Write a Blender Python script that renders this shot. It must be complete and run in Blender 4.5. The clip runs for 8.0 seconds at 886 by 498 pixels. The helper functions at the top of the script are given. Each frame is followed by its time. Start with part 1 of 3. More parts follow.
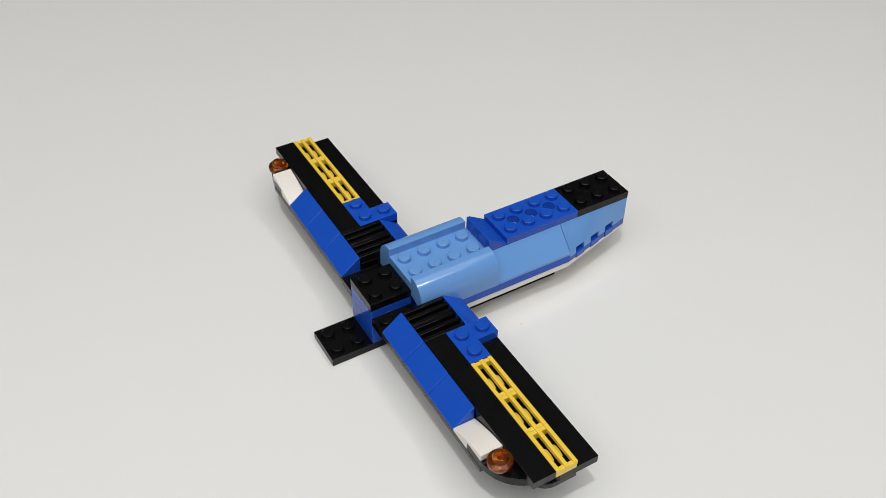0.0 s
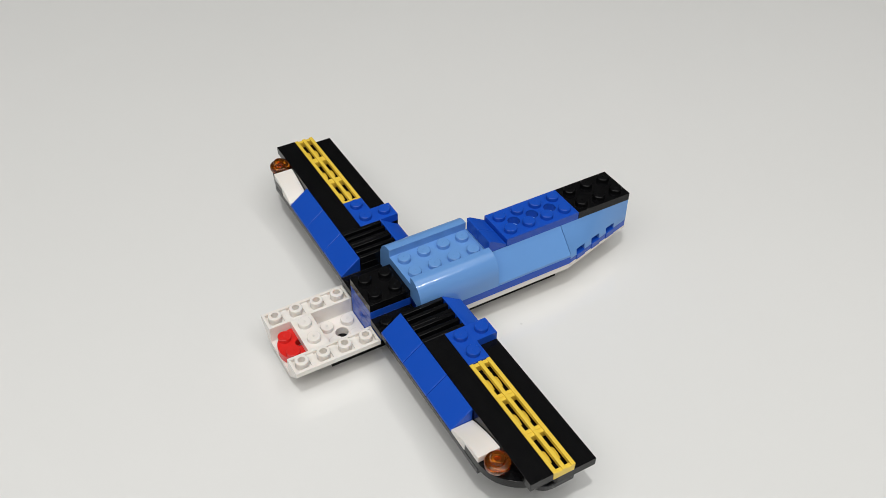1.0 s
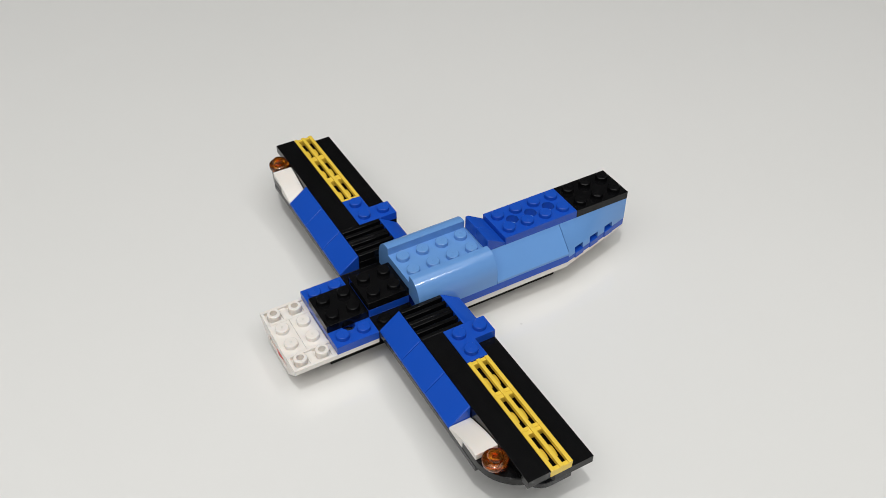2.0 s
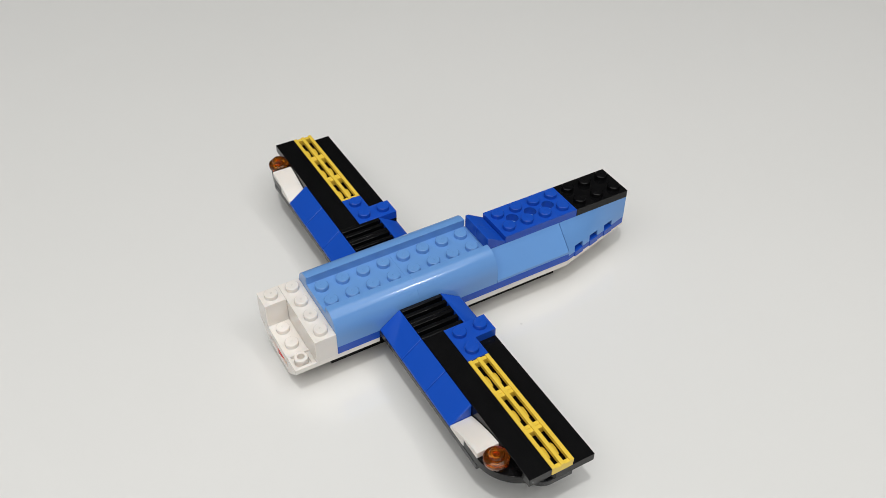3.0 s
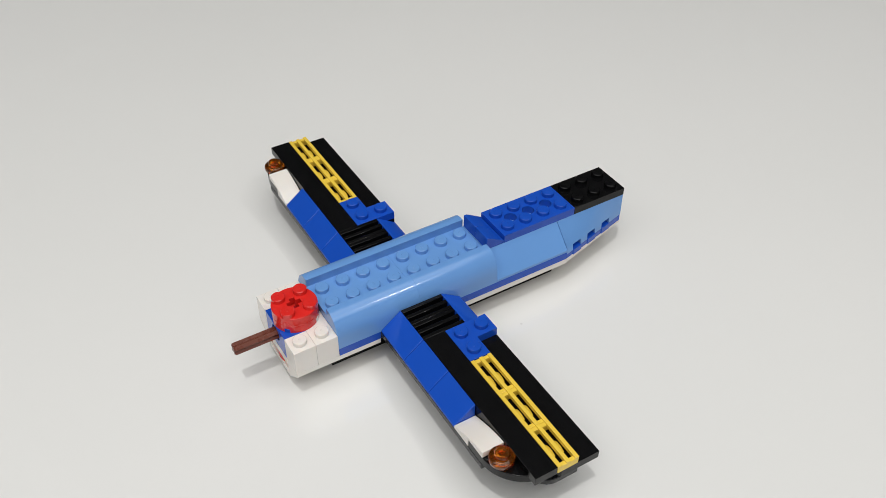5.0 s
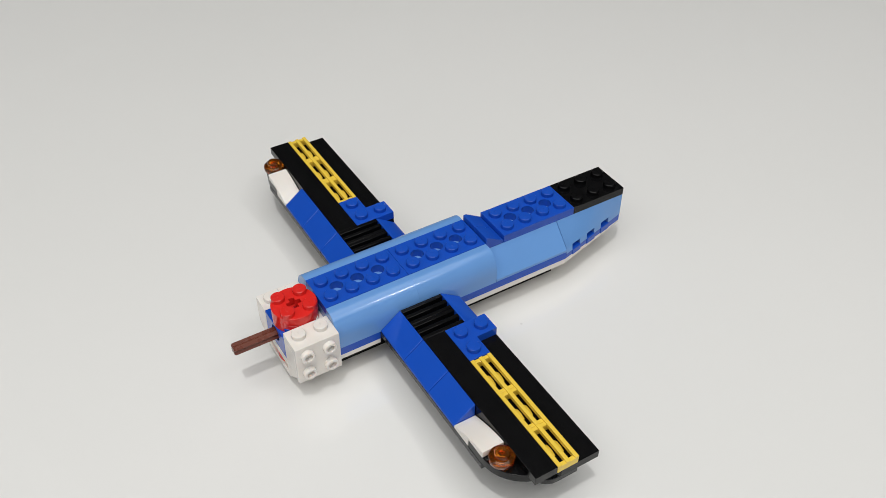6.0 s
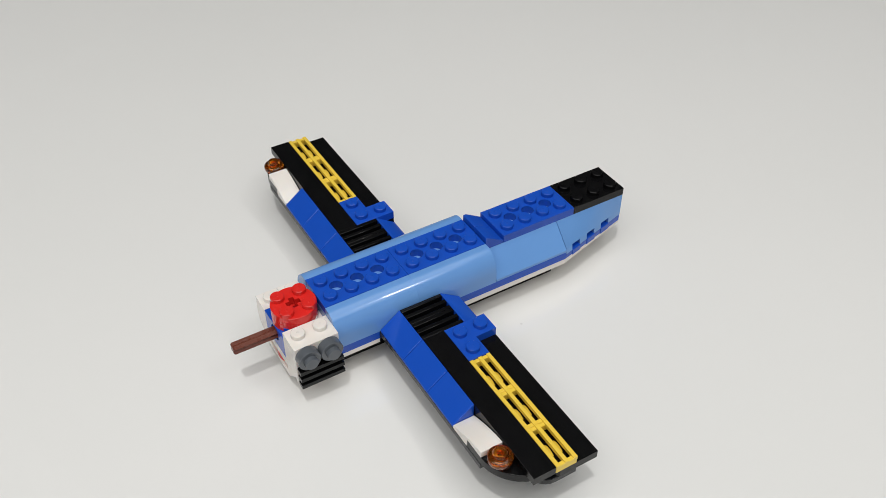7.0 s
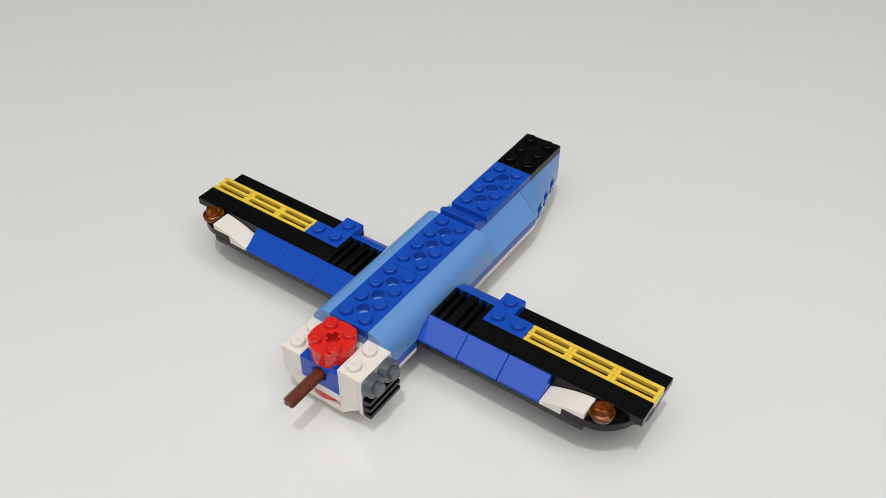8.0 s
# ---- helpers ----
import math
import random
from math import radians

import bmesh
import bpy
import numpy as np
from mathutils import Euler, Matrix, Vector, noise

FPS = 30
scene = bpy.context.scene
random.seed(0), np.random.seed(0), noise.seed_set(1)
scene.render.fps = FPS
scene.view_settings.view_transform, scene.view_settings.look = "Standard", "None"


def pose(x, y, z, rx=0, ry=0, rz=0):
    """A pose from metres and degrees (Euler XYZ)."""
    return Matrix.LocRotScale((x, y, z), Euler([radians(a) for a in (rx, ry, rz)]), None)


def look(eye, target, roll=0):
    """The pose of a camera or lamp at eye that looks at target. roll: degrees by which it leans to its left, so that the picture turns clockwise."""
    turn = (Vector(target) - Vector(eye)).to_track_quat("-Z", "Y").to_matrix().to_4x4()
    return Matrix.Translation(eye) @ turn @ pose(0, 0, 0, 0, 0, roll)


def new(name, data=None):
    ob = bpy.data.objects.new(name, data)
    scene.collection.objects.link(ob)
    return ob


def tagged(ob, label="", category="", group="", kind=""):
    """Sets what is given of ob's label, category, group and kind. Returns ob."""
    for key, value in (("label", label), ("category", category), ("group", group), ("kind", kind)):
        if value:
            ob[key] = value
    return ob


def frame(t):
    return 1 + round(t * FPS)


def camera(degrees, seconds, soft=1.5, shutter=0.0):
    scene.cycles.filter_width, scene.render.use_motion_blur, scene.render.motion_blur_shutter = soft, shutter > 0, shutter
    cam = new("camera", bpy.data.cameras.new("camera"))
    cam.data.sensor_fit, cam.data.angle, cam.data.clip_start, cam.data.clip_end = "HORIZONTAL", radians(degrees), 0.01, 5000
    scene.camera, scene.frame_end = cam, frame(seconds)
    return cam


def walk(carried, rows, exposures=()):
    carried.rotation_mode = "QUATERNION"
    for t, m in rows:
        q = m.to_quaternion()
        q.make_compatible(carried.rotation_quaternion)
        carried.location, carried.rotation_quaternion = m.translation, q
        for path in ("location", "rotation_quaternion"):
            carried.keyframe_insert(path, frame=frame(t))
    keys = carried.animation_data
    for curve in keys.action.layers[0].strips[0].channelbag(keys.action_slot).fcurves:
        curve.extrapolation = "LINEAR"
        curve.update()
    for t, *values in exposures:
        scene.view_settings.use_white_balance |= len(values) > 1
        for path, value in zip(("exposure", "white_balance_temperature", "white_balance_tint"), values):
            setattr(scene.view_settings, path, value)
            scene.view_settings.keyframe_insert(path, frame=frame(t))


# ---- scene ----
# ---- camera: it stands still over the table ----
cam = camera(50.77, 8.0, soft=0.7)
EYE = (-0.0803, -0.2174, 0.2511)
AIM = (0.0744, 0.0389, -0.0142)
walk(cam, [(0.0, look(EYE, AIM, 0.2)), (8.0, look(EYE, AIM, 0.2))])

# ---- light: two small spots on the ceiling, and a wide panel added as fill ----
world = bpy.data.worlds.new("room_air")
scene.world = world
world.use_nodes = True
world.node_tree.nodes["Background"].inputs[0].default_value = (1.0, 0.97, 0.93, 1)
world.node_tree.nodes["Background"].inputs[1].default_value = 0.02
scene.view_settings.exposure = 0.055


def lamp_or_fill(x, y, z, sx, sy, watts, colour, turn=0):
    data = bpy.data.lights.new("lamp_or_fill", "AREA")
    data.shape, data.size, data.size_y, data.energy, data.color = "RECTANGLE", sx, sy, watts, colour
    ob = new("lamp_or_fill", data)
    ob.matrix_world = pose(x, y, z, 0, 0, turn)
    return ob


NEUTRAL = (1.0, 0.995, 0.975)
lamp_or_fill(-0.29, -0.40, 1.66, 0.065, 0.065, 7.2, NEUTRAL, 30)
lamp_or_fill(0.68, -0.93, 1.66, 0.08, 0.05, 2.2, NEUTRAL, 0)
# wide panel without a known source, added to soften and fill the shadows
lamp_or_fill(-0.50, -0.66, 1.70, 2.70, 2.20, 30.5, NEUTRAL, 0)

# ---- units of the toy: stud pitch and plate height ----
S, P = 0.008, 0.0032


# ---- materials ----
def nodes_of(name):
    m = bpy.data.materials.new(name)
    m.use_nodes = True
    return m, m.node_tree, m.node_tree.nodes["Principled BSDF"]


def plastic(name, rgb, rough=0.09, spec=0.5, sss=0.0, uneven=1.0):
    """Moulded glossy plastic: faint tone drift, fine scratches in the gloss, a slightly wavy skin."""
    m, tree, b = nodes_of(name)
    n, l = tree.nodes, tree.links
    geo = n.new("ShaderNodeTexCoord")
    drift = n.new("ShaderNodeTexNoise")
    drift.inputs["Scale"].default_value, drift.inputs["Detail"].default_value = 90, 3
    info = n.new("ShaderNodeObjectInfo")
    mix = n.new("ShaderNodeMix")
    mix.data_type = "RGBA"
    mix.inputs[6].default_value = (*[c * 0.93 for c in rgb], 1)
    mix.inputs[7].default_value = (*[min(1, c * 1.05) for c in rgb], 1)
    add = n.new("ShaderNodeMath")
    add.operation, add.use_clamp = "MULTIPLY_ADD", True
    add.inputs[1].default_value = 0.35
    l.new(info.outputs["Random"], add.inputs[0])
    l.new(geo.outputs["Object"], drift.inputs["Vector"])
    half = n.new("ShaderNodeMath")
    half.operation = "MULTIPLY"
    half.inputs[1].default_value = 0.65
    l.new(drift.outputs["Fac"], half.inputs[0])
    l.new(half.outputs[0], add.inputs[2])
    l.new(add.outputs[0], mix.inputs["Factor"])
    l.new(mix.outputs[2], b.inputs["Base Color"])
    scuff = n.new("ShaderNodeTexNoise")
    scuff.inputs["Scale"].default_value, scuff.inputs["Detail"].default_value = 420, 5
    l.new(geo.outputs["Object"], scuff.inputs["Vector"])
    ramp = n.new("ShaderNodeMapRange")
    ramp.inputs["From Min"].default_value, ramp.inputs["From Max"].default_value = 0.35, 0.75
    ramp.inputs["To Min"].default_value, ramp.inputs["To Max"].default_value = rough * (1 - 0.2 * uneven), rough * (1 + 0.6 * uneven)
    l.new(scuff.outputs["Fac"], ramp.inputs["Value"])
    l.new(ramp.outputs["Result"], b.inputs["Roughness"])
    bump = n.new("ShaderNodeBump")
    bump.inputs["Strength"].default_value, bump.inputs["Distance"].default_value = 0.06 * uneven, 0.0004
    l.new(drift.outputs["Fac"], bump.inputs["Height"])
    l.new(bump.outputs["Normal"], b.inputs["Normal"])
    b.inputs["Specular IOR Level"].default_value = spec
    b.inputs["IOR"].default_value = 1.53
    if sss:
        b.inputs["Subsurface Weight"].default_value = sss
        b.inputs["Subsurface Radius"].default_value = (0.002, 0.0016, 0.0013)
        b.inputs["Subsurface Scale"].default_value = 0.5
    return m


BLUE = plastic("bright_blue_plastic", (0.010, 0.078, 0.495), spec=0.33)
SKY = plastic("light_blue_plastic", (0.143, 0.325, 0.685))
BLACK = plastic("black_plastic", (0.0035, 0.0035, 0.004), 0.18, spec=0.22, uneven=0.15)
DARK = plastic("dark_grey_plastic", (0.008, 0.009, 0.011), 0.25, spec=0.3)
GREY = plastic("grey_plastic", (0.095, 0.105, 0.12), 0.16)
WHITE = plastic("white_plastic", (0.835, 0.79, 0.745), 0.14, 0.5, 0.3)
YELLOW = plastic("yellow_plastic", (0.86, 0.60, 0.07), 0.12)
RED = plastic("red_plastic", (0.70, 0.022, 0.018), 0.1)
BROWN = plastic("reddish_brown_plastic", (0.14, 0.035, 0.019), 0.28, spec=0.35)

ORANGE, tree_, b_ = nodes_of("clear_orange_plastic")
b_.inputs["Base Color"].default_value = (1.0, 0.31, 0.017, 1)
b_.inputs["Transmission Weight"].default_value = 0.96
b_.inputs["Roughness"].default_value = 0.03
b_.inputs["IOR"].default_value = 1.5
b_.inputs["Specular IOR Level"].default_value = 0.35


def table_surface():
    m, tree, b = nodes_of("white_glossy_table")
    n, l = tree.nodes, tree.links
    geo = n.new("ShaderNodeTexCoord")
    cloud = n.new("ShaderNodeTexNoise")
    cloud.inputs["Scale"].default_value, cloud.inputs["Detail"].default_value = 3.0, 2
    l.new(geo.outputs["Object"], cloud.inputs["Vector"])
    mix = n.new("ShaderNodeMix")
    mix.data_type = "RGBA"
    mix.inputs[6].default_value = (0.77, 0.77, 0.755, 1)
    mix.inputs[7].default_value = (0.82, 0.815, 0.805, 1)
    l.new(cloud.outputs["Fac"], mix.inputs["Factor"])
    speck = n.new("ShaderNodeTexVoronoi")
    speck.inputs["Scale"].default_value = 26
    l.new(geo.outputs["Object"], speck.inputs["Vector"])
    dust = n.new("ShaderNodeMapRange")
    dust.inputs["From Min"].default_value, dust.inputs["From Max"].default_value = 0.008, 0.016
    dust.inputs["To Min"].default_value, dust.inputs["To Max"].default_value = 0.86, 1.0
    l.new(speck.outputs["Distance"], dust.inputs["Value"])
    dirt = n.new("ShaderNodeMix")
    dirt.data_type, dirt.blend_type = "RGBA", "MULTIPLY"
    dirt.inputs["Factor"].default_value = 1
    l.new(mix.outputs[2], dirt.inputs[6])
    l.new(dust.outputs["Result"], dirt.inputs[7])
    l.new(dirt.outputs[2], b.inputs["Base Color"])
    wave = n.new("ShaderNodeTexNoise")
    wave.inputs["Scale"].default_value, wave.inputs["Detail"].default_value = 14, 2
    l.new(geo.outputs["Object"], wave.inputs["Vector"])
    rough = n.new("ShaderNodeMapRange")
    rough.inputs["To Min"].default_value, rough.inputs["To Max"].default_value = 0.035, 0.065
    l.new(cloud.outputs["Fac"], rough.inputs["Value"])
    l.new(rough.outputs["Result"], b.inputs["Roughness"])
    bump = n.new("ShaderNodeBump")
    bump.inputs["Strength"].default_value, bump.inputs["Distance"].default_value = 0.05, 0.002
    l.new(wave.outputs["Fac"], bump.inputs["Height"])
    l.new(bump.outputs["Normal"], b.inputs["Normal"])
    b.inputs["IOR"].default_value = 1.5
    b.inputs["Specular IOR Level"].default_value = 0.8
    return m


def paint(name, rgb, rough, scale):
    m, tree, b = nodes_of(name)
    n, l = tree.nodes, tree.links
    geo = n.new("ShaderNodeTexCoord")
    spots = n.new("ShaderNodeTexNoise")
    spots.inputs["Scale"].default_value, spots.inputs["Detail"].default_value = scale, 6
    l.new(geo.outputs["Object"], spots.inputs["Vector"])
    mix = n.new("ShaderNodeMix")
    mix.data_type = "RGBA"
    mix.inputs[6].default_value = (*[c * 0.9 for c in rgb], 1)
    mix.inputs[7].default_value = (*[min(1, c * 1.06) for c in rgb], 1)
    l.new(spots.outputs["Fac"], mix.inputs["Factor"])
    l.new(mix.outputs[2], b.inputs["Base Color"])
    b.inputs["Roughness"].default_value = rough
    bump = n.new("ShaderNodeBump")
    bump.inputs["Strength"].default_value, bump.inputs["Distance"].default_value = 0.2, 0.002
    l.new(spots.outputs["Fac"], bump.inputs["Height"])
    l.new(bump.outputs["Normal"], b.inputs["Normal"])
    return m


# ---- mesh helpers, in studs (x, y) and plates (z) ----
def box(bm, x0, x1, y0, y1, z0, z1, gap=0.005):
    g = gap
    xs, ys, zs = ((x0 + g) * S, (x1 - g) * S), ((y0 + g) * S, (y1 - g) * S), (z0 * P, z1 * P)
    v = [bm.verts.new((x, y, z)) for z in zs for y in ys for x in xs]
    for f in ((0, 2, 3, 1), (4, 5, 7, 6), (0, 1, 5, 4), (2, 6, 7, 3), (0, 4, 6, 2), (1, 3, 7, 5)):
        bm.faces.new([v[i] for i in f])


def tube(bm, centre, radius, height, axis="z", inner=0.0, sides=20, top_radius=None):
    """A round peg from its base centre (metres), solid or hollow, along z, x, -x or -y."""
    turn = {"z": Matrix(), "-y": Matrix.Rotation(radians(90), 4, "X"), "y": Matrix.Rotation(radians(-90), 4, "X"),
            "x": Matrix.Rotation(radians(90), 4, "Y"), "-x": Matrix.Rotation(radians(-90), 4, "Y")}[axis]
    m = Matrix.Translation(centre) @ turn
    tr = radius if top_radius is None else top_radius

    def ring(r, z):
        return [bm.verts.new(m @ Vector((r * math.cos(a), r * math.sin(a), z))) for a in (2 * math.pi * k / sides for k in range(sides))]

    def band(a, b):
        for k in range(sides):
            bm.faces.new((a[k], a[(k + 1) % sides], b[(k + 1) % sides], b[k]))

    c = min(0.00024, height * 0.2)
    low, mid, top = ring(radius, 0), ring(radius, height - c), ring(tr - c, height)
    band(low, mid)
    band(mid, top)
    if inner:
        rim, deep = ring(inner, height), ring(inner, height * 0.15)
        band(top, rim)
        band(rim, deep)
        bm.faces.new(deep)
    else:
        bm.faces.new(top)
    bm.faces.new(low[::-1])


def dome(bm, x, y, z, rx, ry, high, sides=8):
    """A flat rounded swelling, in metres."""
    rings = []
    for k, up in ((1.0, 0.0), (0.86, 0.5), (0.5, 0.87)):
        rings.append([bm.verts.new((x + rx * k * math.cos(a), y + ry * k * math.sin(a), z + high * up)) for a in (2 * math.pi * i / sides for i in range(sides))])
    tip = bm.verts.new((x, y, z + high))
    for p, q in zip(rings, rings[1:]):
        for i in range(sides):
            bm.faces.new((p[i], p[(i + 1) % sides], q[(i + 1) % sides], q[i]))
    for i in range(sides):
        bm.faces.new((rings[-1][i], rings[-1][(i + 1) % sides], tip))
    bm.faces.new(rings[0][::-1])


def lathe(bm, centre, profile, sides=32):
    """A closed outline (radius, height in metres) turned round the upright line through centre."""
    cx, cy, cz = centre
    rings = []
    for r, z in profile:
        if r < 1e-7:
            rings.append([bm.verts.new((cx, cy, cz + z))] * sides)
        else:
            rings.append([bm.verts.new((cx + r * math.cos(a), cy + r * math.sin(a), cz + z)) for a in (2 * math.pi * k / sides for k in range(sides))])
    for p, q in zip(rings, rings[1:] + rings[:1]):
        for k in range(sides):
            j = (k + 1) % sides
            loop = list(dict.fromkeys((p[k], p[j], q[j], q[k])))
            if len(loop) > 2:
                bm.faces.new(loop)


def stud(bm, x, y, z, hollow=False):
    """A stud; a solid one carries a low raised mark on its top."""
    tube(bm, (x * S, y * S, z * P - 0.0001), 0.0024, 0.0018, "z", 0.0014 if hollow else 0.0)
    if not hollow:
        dome(bm, x * S, y * S, z * P + 0.00168, 0.00042, 0.00055, 0.00010, 12)


def prism(bm, outline, axis, a, b):
    """An outline of points in studs and plates, drawn out along x (points y, z) or y (points x, z) from a to b studs."""
    def at(p, d):
        return (d * S, p[0] * S, p[1] * P) if axis == "x" else (p[0] * S, d * S, p[1] * P)
    lo, hi = [bm.verts.new(at(p, a)) for p in outline], [bm.verts.new(at(p, b)) for p in outline]
    n = len(outline)
    for k in range(n):
        bm.faces.new((lo[k], lo[(k + 1) % n], hi[(k + 1) % n], hi[k]))
    bm.faces.new(lo[::-1])
    bm.faces.new(hi)


def slab(bm, outline, z0, z1):
    """A flat outline (x, y in studs) between two levels."""
    lo, hi = [bm.verts.new((x * S, y * S, z0 * P)) for x, y in outline], [bm.verts.new((x * S, y * S, z1 * P)) for x, y in outline]
    n = len(outline)
    for k in range(n):
        bm.faces.new((lo[k], lo[(k + 1) % n], hi[(k + 1) % n], hi[k]))
    bm.faces.new(lo[::-1])
    bm.faces.new(hi)


def holed_cell(bm, cx, cy, z0, z1, radius, wx=0.5, wy=0.5, sides=16):
    """A square cell of a plate with a round hole through it; metres for the radius."""
    def rim(z):
        out = []
        for k in range(sides):
            a = 2 * math.pi * (k + 0.5) / sides
            out.append(bm.verts.new((cx * S + radius * math.cos(a), cy * S + radius * math.sin(a), z * P)))
        return out

    def edge(z):
        out = []
        for k in range(sides):
            a = 2 * math.pi * (k + 0.5) / sides
            u, v = math.cos(a), math.sin(a)
            s = 1 / max(abs(u), abs(v))
            out.append(bm.verts.new(((cx + wx * u * s) * S, (cy + wy * v * s) * S, z * P)))
        return out

    corner = {}
    for z in (z0, z1):
        for i, (sx, sy) in enumerate(((1, 1), (-1, 1), (-1, -1), (1, -1))):
            corner[z, i] = bm.verts.new(((cx + sx * wx) * S, (cy + sy * wy) * S, z * P))
    r0, r1, e0, e1 = rim(z0), rim(z1), edge(z0), edge(z1)
    for k in range(sides):
        j = (k + 1) % sides
        a = 360 * (k + 0.5) / sides
        b = 360 * (k + 1.5) / sides
        turn = next((i for i, c in enumerate((45, 135, 225, 315)) if a < c < b), None)
        for z, r, e, up in ((z1, r1, e1, True), (z0, r0, e0, False)):
            loop = [r[k], e[k]] + ([corner[z, turn]] if turn is not None else []) + [e[j], r[j]]
            bm.faces.new(loop if up else loop[::-1])
        bm.faces.new((r0[k], r0[j], r1[j], r1[k]))


def finish(bm, name, material, parent=None, label="", bevel=0.00014, base=None, smooth=35):
    """One mesh object; its origin lies at the middle of its base."""
    bmesh.ops.recalc_face_normals(bm, faces=bm.faces)
    co = [v.co for v in bm.verts]
    lo = Vector([min(c[i] for c in co) for i in range(3)])
    hi = Vector([max(c[i] for c in co) for i in range(3)])
    origin = Vector(((lo.x + hi.x) / 2, (lo.y + hi.y) / 2, lo.z)) if base is None else Vector(base)
    bmesh.ops.translate(bm, verts=bm.verts, vec=-origin)
    me = bpy.data.meshes.new(name)
    bm.to_mesh(me)
    bm.free()
    me.shade_smooth()
    me.set_sharp_from_angle(angle=radians(smooth))
    me.materials.append(material)
    ob = new(name, me)
    ob.location = origin
    if parent is not None:
        ob.parent = parent
        if parent is not plane:
            ob.location = origin - parent.location
    if bevel:
        mod = ob.modifiers.new("worn_edges", "BEVEL")
        mod.width, mod.segments, mod.limit_method, mod.angle_limit = bevel, 2, "ANGLE", radians(50)
    if label:
        tagged(ob, label)
    return ob


# ---- an unseen room added for bounce and reflections, and the table ----
def room():
    # added walls: pale ones bounce light, grey ones keep the mirrored side dark
    pale_paint = paint("unseen_white_wall", (0.62, 0.615, 0.60), 0.8, 40)
    wall_paint = paint("unseen_grey_wall", (0.21, 0.21, 0.212), 0.8, 40)
    white_paint = paint("unseen_white_ceiling", (0.70, 0.70, 0.69), 0.9, 60)
    boards = paint("unseen_grey_floor", (0.36, 0.355, 0.345), 0.6, 12)

    def panel(name, x0, x1, y0, y1, z0, z1, mat, label):
        bm = bmesh.new()
        box(bm, x0 / S, x1 / S, y0 / S, y1 / S, z0 / P, z1 / P, 0)
        ob = finish(bm, name, mat, None, label, 0)
        return tagged(ob, "", "", "", "structure")
    floor_z, top = -0.75, 1.75
    panel("floor", -2.2, 2.2, -2.2, 2.2, floor_z - 0.1, floor_z, boards, "unseen grey floor added under the table for bounced light")
    panel("ceiling", -2.2, 2.2, -2.2, 2.2, top, top + 0.1, white_paint, "unseen plain white ceiling added for bounced light")
    panel("wall_north", -2.2, 2.2, 2.2, 2.3, floor_z, top, wall_paint, "unseen plain grey wall added to keep reflections dark")
    panel("wall_south", -2.2, 2.2, -2.3, -2.2, floor_z, top, pale_paint, "unseen plain white wall added to bounce light")
    panel("wall_east", 2.2, 2.3, -2.2, 2.2, floor_z, top, wall_paint, "unseen plain grey wall added to keep reflections dark")
    panel("wall_west", -2.3, -2.2, -2.2, 2.2, floor_z, top, pale_paint, "unseen plain white wall added to bounce light")


def table():
    top = new("table", None)
    tagged(top, "large white table with a smooth glossy top", "table")
    top.location = (0.15, 0.25, -0.75)
    white = table_surface()
    bm = bmesh.new()
    box(bm, -0.85 / S, 1.15 / S, -0.55 / S, 1.05 / S, -0.03 / P, 0.0, 0)
    t = finish(bm, "tabletop", white, None, "", 0.003)
    t.parent = top
    t.location = t.location - top.location
    for x in (-0.78, 1.08):
        for y in (-0.48, 0.98):
            bm = bmesh.new()
            box(bm, (x - 0.03) / S, (x + 0.03) / S, (y - 0.03) / S, (y + 0.03) / S, -0.75 / P, -0.03 / P, 0)
            leg = finish(bm, "leg", GREY, None, "", 0.003)
            leg.parent = top
            leg.location = leg.location - top.location


room()
table()

# ---- the toy aeroplane ----
plane = tagged(new("toy_airplane"), "half-built blue, black and yellow toy brick aeroplane on a white table", "toy airplane")


def plate(name, x0, x1, y0, y1, z0, mat, label="", studs=True, hollow=False, high=1):
    bm = bmesh.new()
    box(bm, x0, x1, y0, y1, z0, z0 + high)
    if studs:
        for i in range(round(x1 - x0)):
            for j in range(round(y1 - y0)):
                stud(bm, x0 + i + 0.5, y0 + j + 0.5, z0 + high, hollow)
    return finish(bm, name, mat, plane, label)


def holed_plate(name, x0, y0, nx, ny, z0, mat, label=""):
    """A plate two studs deep with a row of holes between its studs."""
    bm = bmesh.new()
    long_x = nx > ny
    z1 = z0 + 1
    g = 0.008
    x1, y1 = x0 + nx, y0 + ny
    a0, a1, b0, b1 = x0 + g, x1 - g, y0 + g, y1 - g
    if long_x:
        box(bm, a0, x0 + 0.5, b0, b1, z0, z1, 0)
        box(bm, x1 - 0.5, a1, b0, b1, z0, z1, 0)
        box(bm, x0 + 0.5, x1 - 0.5, b0, y0 + 0.5, z0, z1, 0)
        box(bm, x0 + 0.5, x1 - 0.5, y1 - 0.5, b1, z0, z1, 0)
        cells = [(x0 + 1 + i, y0 + 1) for i in range(nx - 1)]
    else:
        box(bm, a0, a1, b0, y0 + 0.5, z0, z1, 0)
        box(bm, a0, a1, y1 - 0.5, b1, z0, z1, 0)
        box(bm, a0, x0 + 0.5, y0 + 0.5, y1 - 0.5, z0, z1, 0)
        box(bm, x1 - 0.5, a1, y0 + 0.5, y1 - 0.5, z0, z1, 0)
        cells = [(x0 + 1, y0 + 1 + i) for i in range(ny - 1)]
    for cx, cy in cells:
        holed_cell(bm, cx, cy, z0, z1, 0.0024)
    for i in range(nx):
        for j in range(ny):
            stud(bm, x0 + i + 0.5, y0 + j + 0.5, z1)
    return finish(bm, name, mat, plane, label, 0)


